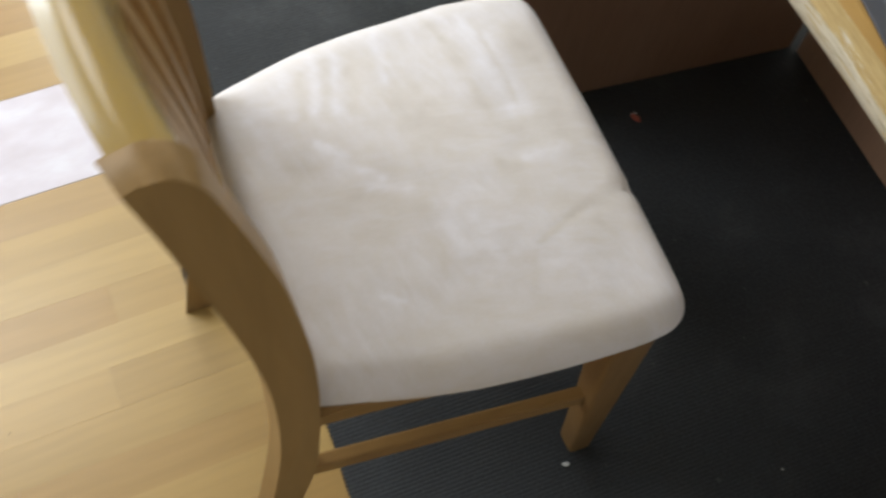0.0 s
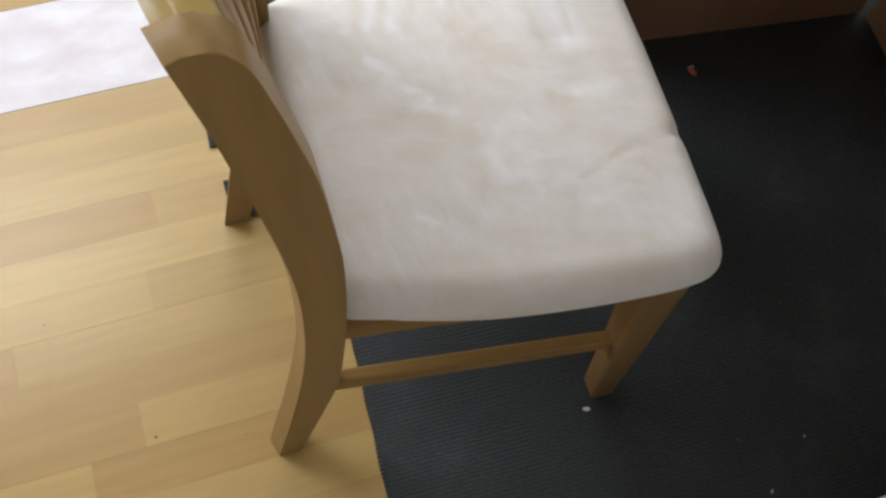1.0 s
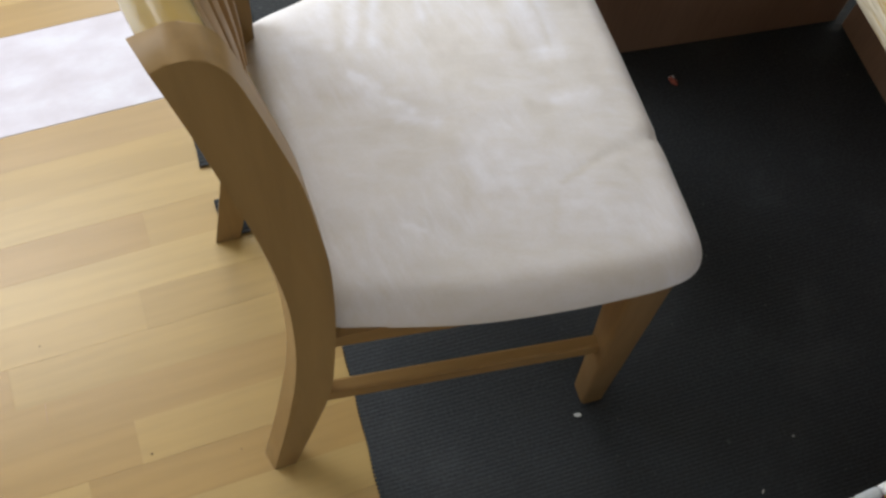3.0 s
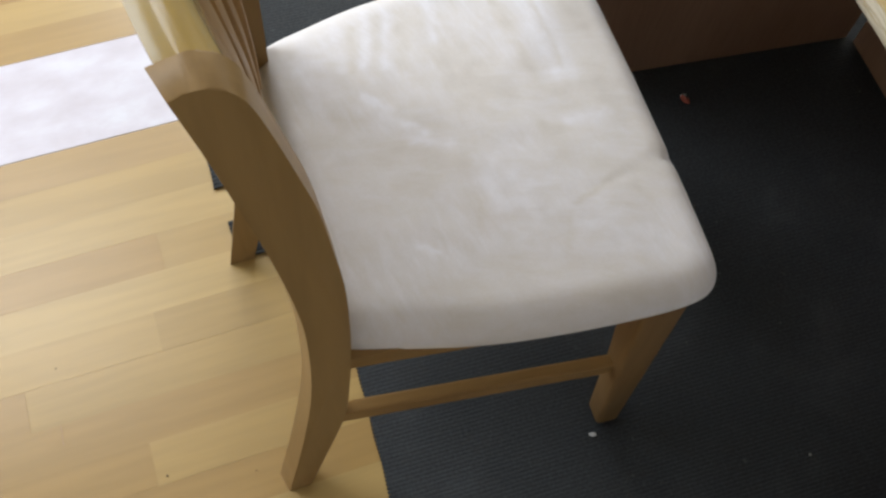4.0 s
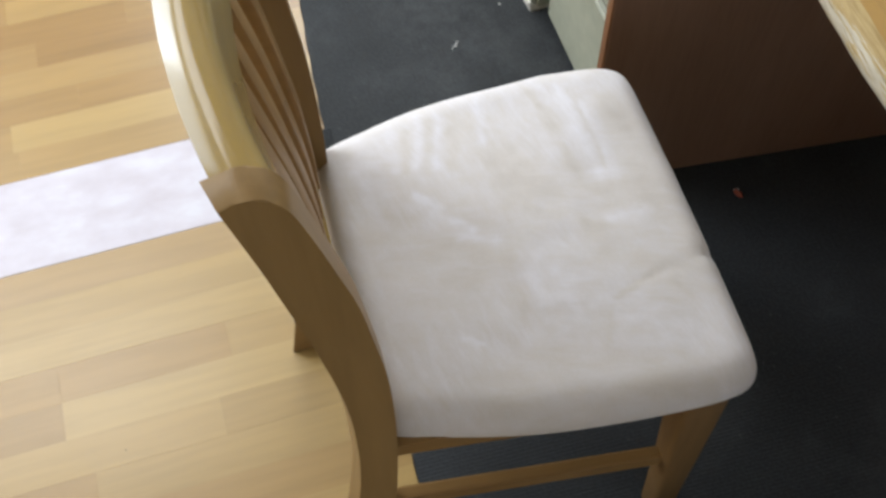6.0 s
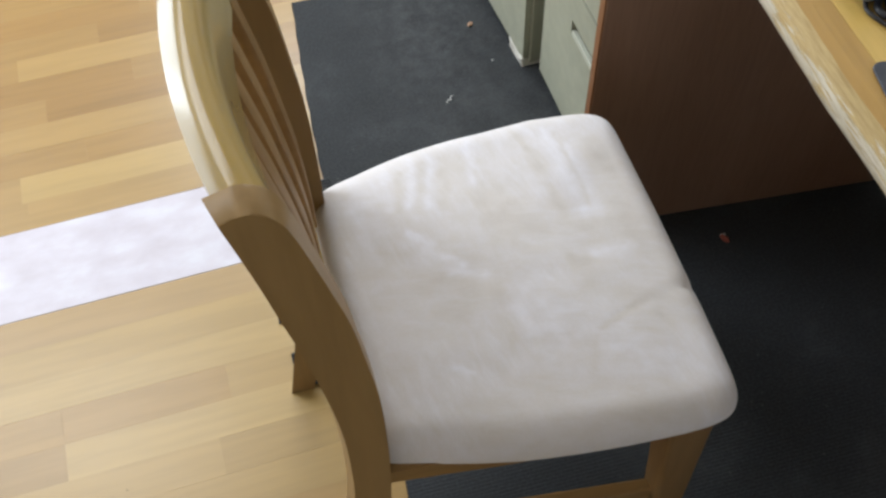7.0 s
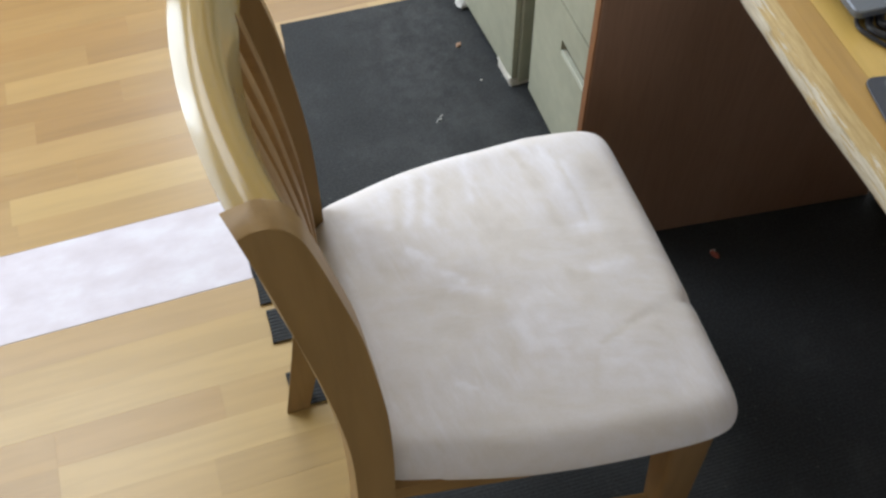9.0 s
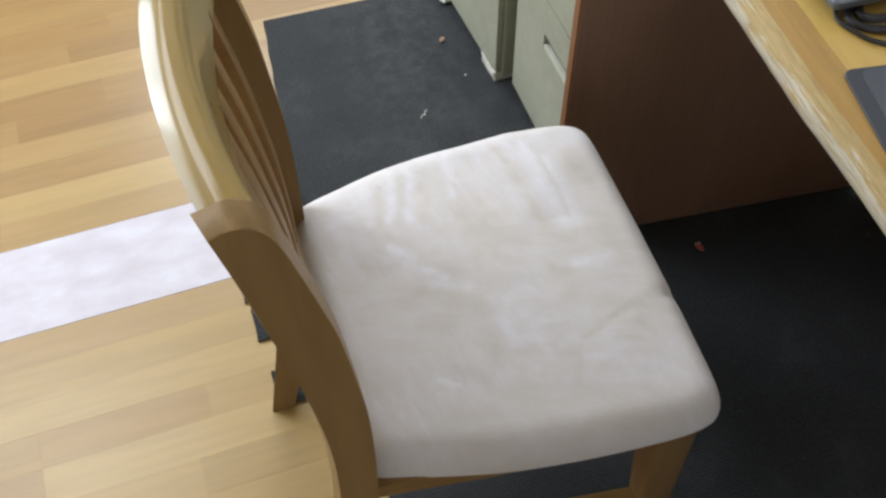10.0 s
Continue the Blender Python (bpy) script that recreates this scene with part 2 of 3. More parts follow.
def box(x0, x1, y0, y1, z0, z1, bevel=0.0, seg=2, bm=None):
    made = bmesh.new()
    vs = [made.verts.new((x, y, z)) for z in (z0, z1) for x, y in ((x0, y0), (x1, y0), (x1, y1), (x0, y1))]
    for f in ((3, 2, 1, 0), (4, 5, 6, 7), (0, 1, 5, 4), (1, 2, 6, 5), (2, 3, 7, 6), (3, 0, 4, 7)):
        made.faces.new([vs[i] for i in f])
    if bevel:
        bmesh.ops.bevel(made, geom=made.edges[:], offset=bevel, segments=seg, profile=0.5, affect="EDGES")
    if bm is None:
        return made
    tmp = bpy.data.meshes.new("tmp")
    made.to_mesh(tmp)
    made.free()
    bm.from_mesh(tmp)
    bpy.data.meshes.remove(tmp)
    return bm


def loft(loops, cap=True):
    """A skin over loops of equal length."""
    bm = bmesh.new()
    rows = [[bm.verts.new(p) for p in loop] for loop in loops]
    n = len(rows[0])
    for a, b in zip(rows, rows[1:]):
        for i in range(n):
            bm.faces.new((a[i], a[(i + 1) % n], b[(i + 1) % n], b[i]))
    if cap:
        bm.faces.new(rows[0][::-1])
        bm.faces.new(rows[-1])
    return bm


def section(w, d, r, seg=3):
    """A rounded rectangle, w by d, as (a, b) pairs about its middle."""
    pts = []
    for sx, sy, a0 in ((1, 1, 0), (-1, 1, 90), (-1, -1, 180), (1, -1, 270)):
        for k in range(seg + 1):
            a = radians(a0 + 90 * k / seg)
            pts.append((sx * (w / 2 - r) + r * math.cos(a), sy * (d / 2 - r) + r * math.sin(a)))
    return pts


def spline(pts, n):
    """A smooth curve through points, as n points (Catmull-Rom)."""
    p = [Vector(q) for q in pts]
    p = [2 * p[0] - p[1]] + p + [2 * p[-1] - p[-2]]
    out = []
    for k in range(n):
        s = k / (n - 1) * (len(p) - 3)
        i = min(int(s), len(p) - 4)
        u = s - i
        a, b, c, d = p[i:i + 4]
        out.append(0.5 * (2 * b + (c - a) * u + (2 * a - 5 * b + 4 * c - d) * u * u + (3 * b - a - 3 * c + d) * u ** 3))
    return out


# ---- room ----
X0, X1, Y0, Y1, ZC = -2.0, 2.75, -2.2, 3.4, 2.25


def wall(name, along, at, thick, lo, hi, hole=None):
    """A wall with an opening through it: hole = (from, to, sill, head)."""
    bm = bmesh.new()
    spans = [(lo, hi, 0, ZC)] if hole is None else [(lo, hole[0], 0, ZC), (hole[1], hi, 0, ZC), (hole[0], hole[1], 0, hole[2]), (hole[0], hole[1], hole[3], ZC)]
    for a, b, z0, z1 in spans:
        if along == "x":
            box(a, b, min(at, at + thick), max(at, at + thick), z0, z1, bm=bm)
        else:
            box(min(at, at + thick), max(at, at + thick), a, b, z0, z1, bm=bm)
    return tagged(link(name, bm, WALL_PAINT), "plain pale grey painted wall", "wall", kind="structure")


wall("wall_west", "y", X0, -0.15, Y0, Y1, (2.06, 3.38, 1.12, 2.12))
wall("wall_north", "x", Y1, 0.15, X0, 0.3, (-1.96, -0.78, 0.95, 2.05))
wall("wall_north", "x", Y1, 0.15, 0.3, X1, (0.45, 1.95, 1.35, 2.1))
wall("wall_east", "y", X1, 0.15, Y0, Y1)
wall("wall_south", "x", Y0, -0.15, X0, X1, (-0.39, 0.79, 1.0, 2.0))
# ceiling opening for the assumed roof window
CX0, CX1, CY0, CY1 = -1.09, 0.39, 1.74, 2.86
bm = bmesh.new()
for a, b, c, d in ((X0, CX0, Y0, Y1), (CX1, X1, Y0, Y1), (CX0, CX1, Y0, CY0), (CX0, CX1, CY1, Y1)):
    box(a, b, c, d, ZC, ZC + 0.1, bm=bm)
tagged(link("ceiling", bm, CEILING_PAINT), "plain white painted ceiling with an assumed roof window", "ceiling", kind="structure")
added_roof_window = tagged(empty("added_window_2"), "assumed, unseen white framed roof window in the ceiling", "window", kind="structure")
for a, b, c, d in ((CX0, CX0 + 0.02, CY0, CY1), (CX1 - 0.02, CX1, CY0, CY1), (CX0 + 0.02, CX1 - 0.02, CY0, CY0 + 0.02), (CX0 + 0.02, CX1 - 0.02, CY1 - 0.02, CY1)):
    part("window_frame", box(a, b, c, d, ZC + 0.03, ZC + 0.09, 0.003), TRIM_WHITE, added_roof_window)


def window(name, along, at, a, b, sill, head):
    """A white window frame with one mullion in the opening of a wall."""
    root = tagged(empty(name), "white framed window in the wall, out of view", "window", kind="structure")
    mid = (a + b) / 2
    for c0, c1, z0, z1 in ((a, a + 0.05, sill, head), (b - 0.05, b, sill, head), (a + 0.05, b - 0.05, sill, sill + 0.05), (a + 0.05, b - 0.05, head - 0.05, head), (mid - 0.025, mid + 0.025, sill + 0.05, head - 0.05)):
        if along == "x":
            bm = box(c0, c1, at + 0.05, at + 0.10, z0, z1, 0.004)
        else:
            bm = box(at - 0.10, at - 0.05, c0, c1, z0, z1, 0.004)
        part("window_frame", bm, TRIM_WHITE, root)
    return root


window("window_1", "y", X0, 2.06, 3.38, 1.12, 2.12)
window("window_3", "x", Y1, 0.45, 1.95, 1.35, 2.1)
window("window_5", "x", Y1, -1.96, -0.78, 0.95, 2.05)
# assumed window, put in to house the south fill
window("added_window_4", "x", Y0 - 0.15, -0.39, 0.79, 1.0, 2.0)

# floor: a slab, and on it boards of three strips each, laid a little askew of the desk
FLOOR_TURN = 2.2
BOARD = 0.203
STRIP = BOARD / 3
FLOOR = tagged(link("floor", box(X0, X1, Y0, Y1, -0.12, -0.010), UNDERLAY), "light honey-coloured laminate floor of three-strip boards", "floor", kind="structure")
FLOOR_AXES = pose(0.0, 1.338, 0, 0, 0, FLOOR_TURN)
STRIP_MESHES = {}


def strip_mesh(length, tone, seam):
    """A strip; only the last strip of each board leaves a visible seam."""
    gap = 0.00016 if seam else 0.00004
    if (length, tone, seam) not in STRIP_MESHES:
        me = bpy.data.meshes.new("floor_strip")
        bm = box(0, length - 0.00005, 0, STRIP - gap, -0.010, 0, gap, 1)
        bmesh.ops.recalc_face_normals(bm, faces=bm.faces)
        bm.to_mesh(me)
        bm.free()
        me.materials.append(LAMINATES[tone])
        STRIP_MESHES[length, tone, seam] = me
    return STRIP_MESHES[length, tone, seam]


rng = random.Random(5)
far_floors = [bmesh.new() for tone in LAMINATES]
LENGTHS = (0.46, 0.64, 0.82, 1.00)
floor_rows = []
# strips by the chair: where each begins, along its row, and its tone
# rows 7 to 14: darker board tones that also paint in dimmer light there
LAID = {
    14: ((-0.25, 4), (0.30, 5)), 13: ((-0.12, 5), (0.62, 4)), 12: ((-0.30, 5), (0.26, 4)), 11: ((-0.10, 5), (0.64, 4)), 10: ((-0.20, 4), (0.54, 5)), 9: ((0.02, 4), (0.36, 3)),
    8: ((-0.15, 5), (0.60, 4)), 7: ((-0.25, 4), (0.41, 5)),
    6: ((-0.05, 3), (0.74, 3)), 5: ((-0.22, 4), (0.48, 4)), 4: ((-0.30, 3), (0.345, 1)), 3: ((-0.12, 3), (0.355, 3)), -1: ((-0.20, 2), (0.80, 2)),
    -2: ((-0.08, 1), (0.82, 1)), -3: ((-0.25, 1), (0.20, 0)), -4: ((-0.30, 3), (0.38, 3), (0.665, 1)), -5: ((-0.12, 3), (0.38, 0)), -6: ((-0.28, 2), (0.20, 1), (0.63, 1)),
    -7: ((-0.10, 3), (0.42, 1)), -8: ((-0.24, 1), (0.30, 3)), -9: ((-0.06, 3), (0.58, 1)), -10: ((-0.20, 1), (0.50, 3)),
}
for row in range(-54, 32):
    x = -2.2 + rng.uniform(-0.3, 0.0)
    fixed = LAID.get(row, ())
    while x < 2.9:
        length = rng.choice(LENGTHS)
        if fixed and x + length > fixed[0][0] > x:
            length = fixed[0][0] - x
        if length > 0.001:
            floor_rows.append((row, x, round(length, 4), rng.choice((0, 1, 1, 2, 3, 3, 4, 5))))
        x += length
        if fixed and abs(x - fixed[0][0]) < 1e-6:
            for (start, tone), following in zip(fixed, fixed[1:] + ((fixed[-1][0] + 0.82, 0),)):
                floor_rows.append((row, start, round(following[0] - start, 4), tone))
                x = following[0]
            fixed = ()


def rug_left(y):
    return 0.917 + (y - 0.60) * 0.0205 + 0.004 * math.sin(1.9 * (y - 0.4)) - 0.022 * max(0.0, math.sin(math.pi * (y - 0.95) / 1.08)) * (0.95 < y < 2.03)


# ---- chair ----
chair = tagged(empty("dining_chair", pose(0, 0, 0)), "oak-stained dining chair with padded cream suede seat", "chair")
MID = 0.8955
REAR = [(0.783, 0.0), (0.813, 0.176), (0.837, 0.341), (0.847, 0.441), (0.851, 0.53), (0.851, 0.61), (0.845, 0.695), (0.834, 0.79), (0.824, 0.859), (0.816, 0.915), (0.808, 0.963), (0.802, 0.997)]
FRONT = [(0.815, 0.0), (0.854, 0.175), (0.879, 0.299), (0.888, 0.405), (0.893, 0.496), (0.895, 0.578), (0.894, 0.675), (0.887, 0.759), (0.880, 0.826), (0.869, 0.884), (0.860, 0.928), (0.851, 0.967)]


def profile(z, edge):
    for (xa, za), (xb, zb) in zip(edge, edge[1:]):
        if z <= zb:
            return xa + (xb - xa) * (z - za) / (zb - za)
    return edge[-1][0] + (edge[-1][0] - edge[-2][0]) / (edge[-1][1] - edge[-2][1]) * (z - edge[-1][1])


def rear_post(y0, y1):
    """A swept post: foot kicked back, waist forward, top leaning back, with a rounded front shoulder."""
    rear = spline([(x, 0, z) for x, z in REAR], 44)
    front = spline([(x, 0, z) for x, z in FRONT] + [(0.844, 0, 0.986), (0.834, 0, 0.9985), (0.823, 0, 1.003), (0.812, 0, 1.0025)], 48)
    outline = [(p.x, p.z) for p in front] + [(p.x, p.z) for p in reversed(rear)]
    bm = bmesh.new()

    def flare(i, z):
        if i < len(front):
            return 0.0
        return -0.008 * max(0.0, 1 - z / 0.8) - 0.0085 * max(0.0, min(1.0, (z - 0.45) / 0.4))

    # the inner side reaches further back than the outer one
    near = y1 < MID
    a = [bm.verts.new((x + (0 if near else flare(i, z)), y0, z)) for i, (x, z) in enumerate(outline)]
    b = [bm.verts.new((x + (flare(i, z) if near else 0), y1, z)) for i, (x, z) in enumerate(outline)]
    bm.faces.new(a)
    bm.faces.new(b[::-1])
    n = len(outline)
    for i in range(n):
        bm.faces.new((a[i], b[i], b[(i + 1) % n], a[(i + 1) % n]))
    rim = [e for e in bm.edges if abs(e.verts[0].co.y - e.verts[1].co.y) < 1e-6]
    bmesh.ops.bevel(bm, geom=rim, offset=0.0016, segments=2, profile=0.5, affect="EDGES")
    return bm


part("back_post", rear_post(0.691, 0.720), CHAIR_WOOD, chair, "", True)
part("back_post", rear_post(1.072, 1.100), CHAIR_WOOD, chair, "", True)


def bow(y):
    """How far the back curves rearward between its posts."""
    u = (y - MID) / 0.2
    return 0.0115 - 0.0295 * max(0.0, 1 - u * u)


# the crest's section: a bevel to the rear, a nearly flat top, a rounded front
CREST_SECTION = [Vector((x, 0, z)) for x, z in ((0.812, 0.915), (0.830, 0.900), (0.849, 0.908), (0.8475, 0.920), (0.8455, 0.935), (0.8430, 0.950), (0.8405, 0.965), (0.8385, 0.976), (0.8360, 0.9835), (0.8325, 0.9890), (0.8280, 0.9918), (0.8220, 0.9924), (0.8165, 0.9917), (0.8125, 0.9902), (0.8085, 0.9877), (0.8030, 0.9840), (0.7985, 0.9806), (0.7969, 0.9793), (0.7973, 0.9715), (0.8000, 0.958), (0.8050, 0.938))]


def crest_rail():
    loops = []
    for k in range(25):
        y = 0.718 + k / 24 * 0.356
        b = bow(y)
        loop = []
        for p in CREST_SECTION:
            loop.append((p.x + b, y, p.z))
        loops.append(loop)
    return loft(loops)


part("crest_rail", crest_rail(), CREST_WOOD, chair, "bowed crest rail with rounded top", True)


def back_slat(y):
    loops = []
    for k in range(15):
        z = 0.535 + k / 14 * 0.385
        x = profile(z, FRONT) * 0.5 + profile(z, REAR) * 0.5 + bow(y) * (0.55 + 0.45 * k / 14)
        loops.append([(x + a, y + c, z) for a, c in section(0.015, 0.034, 0.004, 2)])
    return loft(loops)


for k in range(6):
    part("back_slat", back_slat(0.762 + k * 0.0534), RAIL_WOOD, chair, "", True)


def bar(p, q, w, h, r=0.004):
    """A bar from p to q, w wide and h high."""
    p, q = Vector(p), Vector(q)
    d = (q - p).normalized()
    side = d.cross(Vector((0, 0, 1))).normalized()
    up = side.cross(d)
    return loft([[tuple(c + side * a + up * b) for a, b in section(w, h, r)] for c in (p, q)])


def side_apron(s):
    """A rail under the seat with a shaped lower edge."""
    loops = []
    for x, low, y in ((0.885, 0.435, 0.1855), (0.95, 0.424, 0.188), (1.02, 0.414, 0.192), (1.08, 0.409, 0.1955), (1.14, 0.418, 0.199), (1.20, 0.436, 0.2025), (1.245, 0.444, 0.205)):
        cy = MID + s * y
        loops.append([(x, cy - 0.010, low), (x, cy + 0.010, low), (x, cy + 0.010, 0.462), (x, cy - 0.010, 0.462)])
    return loft(loops)


part("lower_back_rail", bar((0.864, 0.719, 0.522), (0.864, 1.073, 0.522), 0.020, 0.062), CREST_WOOD, chair)
for s in (-1, 1):
    part("side_apron", side_apron(s), RAIL_WOOD, chair)
    part("side_stretcher", bar((0.868, MID + s * 0.1865, 0.257), (1.250, MID + s * 0.2095, 0.207), 0.018, 0.034), RAIL_WOOD, chair)
part("front_apron", bar((1.265, MID - 0.19, 0.437), (1.265, MID + 0.19, 0.437), 0.020, 0.048), CREST_WOOD, chair)
part("rear_apron", bar((0.868, MID - 0.176, 0.44), (0.868, MID + 0.176, 0.44), 0.020, 0.04), CREST_WOOD, chair)


def front_leg(s):
    loops = []
    for z, w, d, x, out in ((0.0045, 0.030, 0.032, 1.269, 0.238), (0.010, 0.036, 0.038, 1.269, 0.241), (0.2, 0.046, 0.042, 1.266, 0.235), (0.455, 0.060, 0.050, 1.258, 0.229)):
        cy = MID + s * (out - d / 2)
        loops.append([(x + a, cy + b, z) for a, b in section(w, d, 0.007, 3)])
    return loft(loops)


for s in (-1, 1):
    part("front_leg", front_leg(s), LEG_WOOD_SHADED, chair, "", True)


def ease(u):
    u = max(0.0, min(1.0, u))
    return u * u * (3 - 2 * u)


def seat_outline(n):
    """The seat seen from above: narrower behind, bowed sides, rounded corners."""
    half = [(0.873, 0.0), (0.873, 0.10), (0.875, 0.150), (0.882, 0.176), (0.896, 0.1875), (0.95, 0.202), (1.00, 0.2150), (1.05, 0.2255), (1.10, 0.2325), (1.16, 0.2385), (1.22, 0.242), (1.265, 0.2425), (1.294, 0.238), (1.309, 0.226), (1.315, 0.203), (1.317, 0.15), (1.318, 0.075)]
    loop = [(x, d) for x, d in half] + [(1.3185, 0.0)] + [(x, -d) for x, d in half[:0:-1]]
    curve = spline([(x, d, 0) for x, d in loop + loop[:1]], n + 1)[:-1]
    ring = []
    for p in curve:
        far = max(0.0, min(1.0, p.y / 0.2))
        ring.append((p.x, MID + 0.004 + p.y + far * (0.012 * max(0.0, min(1.0, (1.30 - p.x) / 0.1)) + 0.011 * ease((1.17 - p.x) / 0.22))))
    return ring


# strokes left in the nap, brushed pale or dark: from, to, half width, strength
PALE_STROKES = ((0.977, 1.092, 0.973, 1.030, 0.006, 0.8), (1.021, 1.109, 1.001, 1.030, 0.005, 0.7), (1.043, 1.097, 1.024, 1.017, 0.005, 0.7), (1.101, 1.111, 1.088, 1.043, 0.006, 0.7), (0.936, 1.051, 0.941, 1.006, 0.017, 0.8), (0.987, 0.983, 1.011, 0.962, 0.006, 1.0), (1.002, 0.955, 1.043, 0.920, 0.006, 0.9), (1.026, 0.912, 1.063, 0.900, 0.006, 0.9), (1.102, 0.841, 1.127, 0.801, 0.041, 0.8), (1.202, 0.753, 1.215, 0.733, 0.038, 0.6), (1.206, 1.105, 1.215, 0.955, 0.009, 0.55), (1.230, 1.071, 1.232, 0.949, 0.008, 0.55), (1.206, 0.892, 1.257, 0.895, 0.007, 0.7), (0.995, 0.786, 1.014, 0.770, 0.003, 0.7))
DARK_STROKES = ((1.172, 1.104, 1.187, 0.963, 0.008, 0.8), (1.095, 1.066, 1.108, 0.983, 0.031, 0.7), (1.220, 1.100, 1.227, 0.965, 0.003, 0.6), (1.265, 1.065, 1.269, 1.022, 0.015, 0.7), (1.177, 0.789, 1.243, 0.815, 0.004, 0.8), (1.169, 0.779, 1.151, 0.737, 0.003, 0.5), (1.070, 0.877, 1.069, 0.786, 0.010, 0.5), (1.176, 0.892, 1.195, 0.882, 0.010, 0.6), (0.999, 1.086, 0.986, 1.025, 0.005, 0.6), (1.031, 1.096, 1.011, 1.018, 0.004, 0.5), (1.061, 1.097, 1.042, 1.013, 0.006, 0.5), (0.946, 0.968, 0.979, 0.953, 0.007, 0.4), (1.262, 0.954, 1.262, 0.898, 0.011, 0.5), (1.249, 0.796, 1.261, 0.772, 0.006, 0.6))


def nap_at(x, y):
    """How the nap lies at a place of the seat: 0.5 as woven, more where brushed pale, less where brushed dark."""
    x += 0.0035 * noise.noise((x * 28, y * 28, 4.0)) + 0.003 * noise.noise((x * 80, y * 80, 2.0))
    y += 0.0035 * noise.noise((x * 28, y * 28, 9.0)) + 0.003 * noise.noise((x * 80, y * 80, 6.0))
    v = 0.0
    for strokes, sign in ((PALE_STROKES, 1), (DARK_STROKES, -1)):
        for x0, y0, x1, y1, w, k in strokes:
            dx, dy = x1 - x0, y1 - y0
            u = max(0.0, min(1.0, ((x - x0) * dx + (y - y0) * dy) / (dx * dx + dy * dy)))
            d2 = ((x - x0 - u * dx) ** 2 + (y - y0 - u * dy) ** 2) / (w * w)
            if d2 < 9:
                v += sign * k * math.exp(-d2 * 0.8) * (0.75 + 0.5 * noise.noise((x * 60, y * 60, 1.0)))
    return 0.5 + 0.36 * max(-1.0, min(1.0, v))


def seat_cushion():
    n = 240
    ring = seat_outline(n)
    cx, cy = 1.108, MID + 0.004
    bm = bmesh.new()
    rows = []
    steps = [(0.955, 0.4535), (0.985, 0.4535), (0.996, 0.456), (1.001, 0.461)]
    steps += [(0.845 + 0.157 * math.cos(radians(8 * i)), 0.468 + 0.043 * math.sin(radians(8 * i))) for i in range(11)]
    steps += [(0.84 - 0.01 * i, 0.5085 + 0.010 * (1 - (0.84 - 0.01 * i) ** 2) / 0.95) for i in range(83)]
    for f, z in steps:
        row = []
        for x, y in ring:
            px, py = cx + (x - cx) * f, cy + (y - cy) * f
            lift = 0.0022 * noise.noise((px * 9, py * 9, 3.0)) + 0.001 * noise.noise((px * 26, py * 26, 1.0)) if z > 0.49 else 0.0
            d = math.hypot((px - 1.306) / 0.020, (py - 0.824) / 0.0065)
            lift -= 0.006 * math.exp(-d * d) if z > 0.46 else 0.0
            along = (1.318 - px) / 0.14
            off = (py - (0.822 - 0.024 * along)) / 0.0045
            lift -= 0.0022 * math.exp(-off * off) * (1 - along) if 0 < along < 1 and z > 0.48 else 0.0
            row.append(bm.verts.new((px, py, z + lift)))
        rows.append(row)
    for a, b in zip(rows, rows[1:]):
        for i in range(n):
            bm.faces.new((a[i], a[(i + 1) % n], b[(i + 1) % n], b[i]))
    top = bm.verts.new((cx, cy, 0.5196))
    for i in range(n):
        bm.faces.new((rows[-1][i], rows[-1][(i + 1) % n], top))
    bm.faces.new(rows[0][::-1])
    return bm


cushion = part("seat_cushion", seat_cushion(), SUEDE, chair, "cream suede seat pad with brushed nap", True)
nap = cushion.data.attributes.new("nap", "FLOAT", "POINT")
for v in cushion.data.vertices:
    nap.data[v.index].value = nap_at(v.co.x, v.co.y)




def settle(root, m, base):
    """Puts a root at its thing's base; m turns the whole thing, whose parts were laid out about base."""
    root.matrix_basis = m
    for child in root.children:
        child.matrix_parent_inverse = pose(-base[0], -base[1], 0)


settle(chair, pose(1.06, MID, 0), (1.06, MID))

# ---- desk ----
desk = tagged(empty("desk", pose(0, 0, 0)), "brown desk with varnished pine top and worn front edge", "desk")


def desk_top(front):
    """A thick top in two boards; the front one has a rounded, uneven edge."""
    loops = []
    for k in range(61):
        y = -0.25 + 1.57 * k / 60
        w = 0.004 * noise.noise((0.0, y * 5, 0.0)) + 0.002 * noise.noise((2.0, y * 21, 0.0))
        if front:
            loops.append([(1.508, y, 0.717), (1.508, y, 0.757), (1.484 + w * 0.4, y, 0.757), (1.471 + w, y, 0.7545), (1.461 + w, y, 0.749), (1.454 + w, y, 0.741), (1.451 + w, y, 0.732), (1.452 + w, y, 0.722), (1.458 + w * 0.6, y, 0.717)])
        else:
            loops.append([(2.03, y, 0.717), (2.03, y, 0.7572), (1.5084, y, 0.7572), (1.5084, y, 0.717)])
    return loft(loops)


part("desktop", desk_top(False), DESK_TOP, desk, "yellow varnished pine top")
top = part("front_board", desk_top(True), EDGE_BOARD, desk, "orange-brown front board with worn edge")
top.data.materials.append(WORN_EDGE)
for p in top.data.polygons:
    if p.center.x < 1.4705 and p.center.z > 0.72 and abs(p.normal.y) < 0.9:
        p.material_index = 1
        p.use_smooth = True
side = part("side_panel", box(0, 0.62, 0, 0.022, 0.005, 0.716, 0.0015), BROWN_PANEL, desk, "dark brown side panel")
side.matrix_world = pose(1.353, 1.266, 0, 0, 0, -4.5)
part("edge_band", box(-0.0025, 0.0, 0.001, 0.021, 0.006, 0.715), PANEL_EDGE, side, "orange-brown edge band")
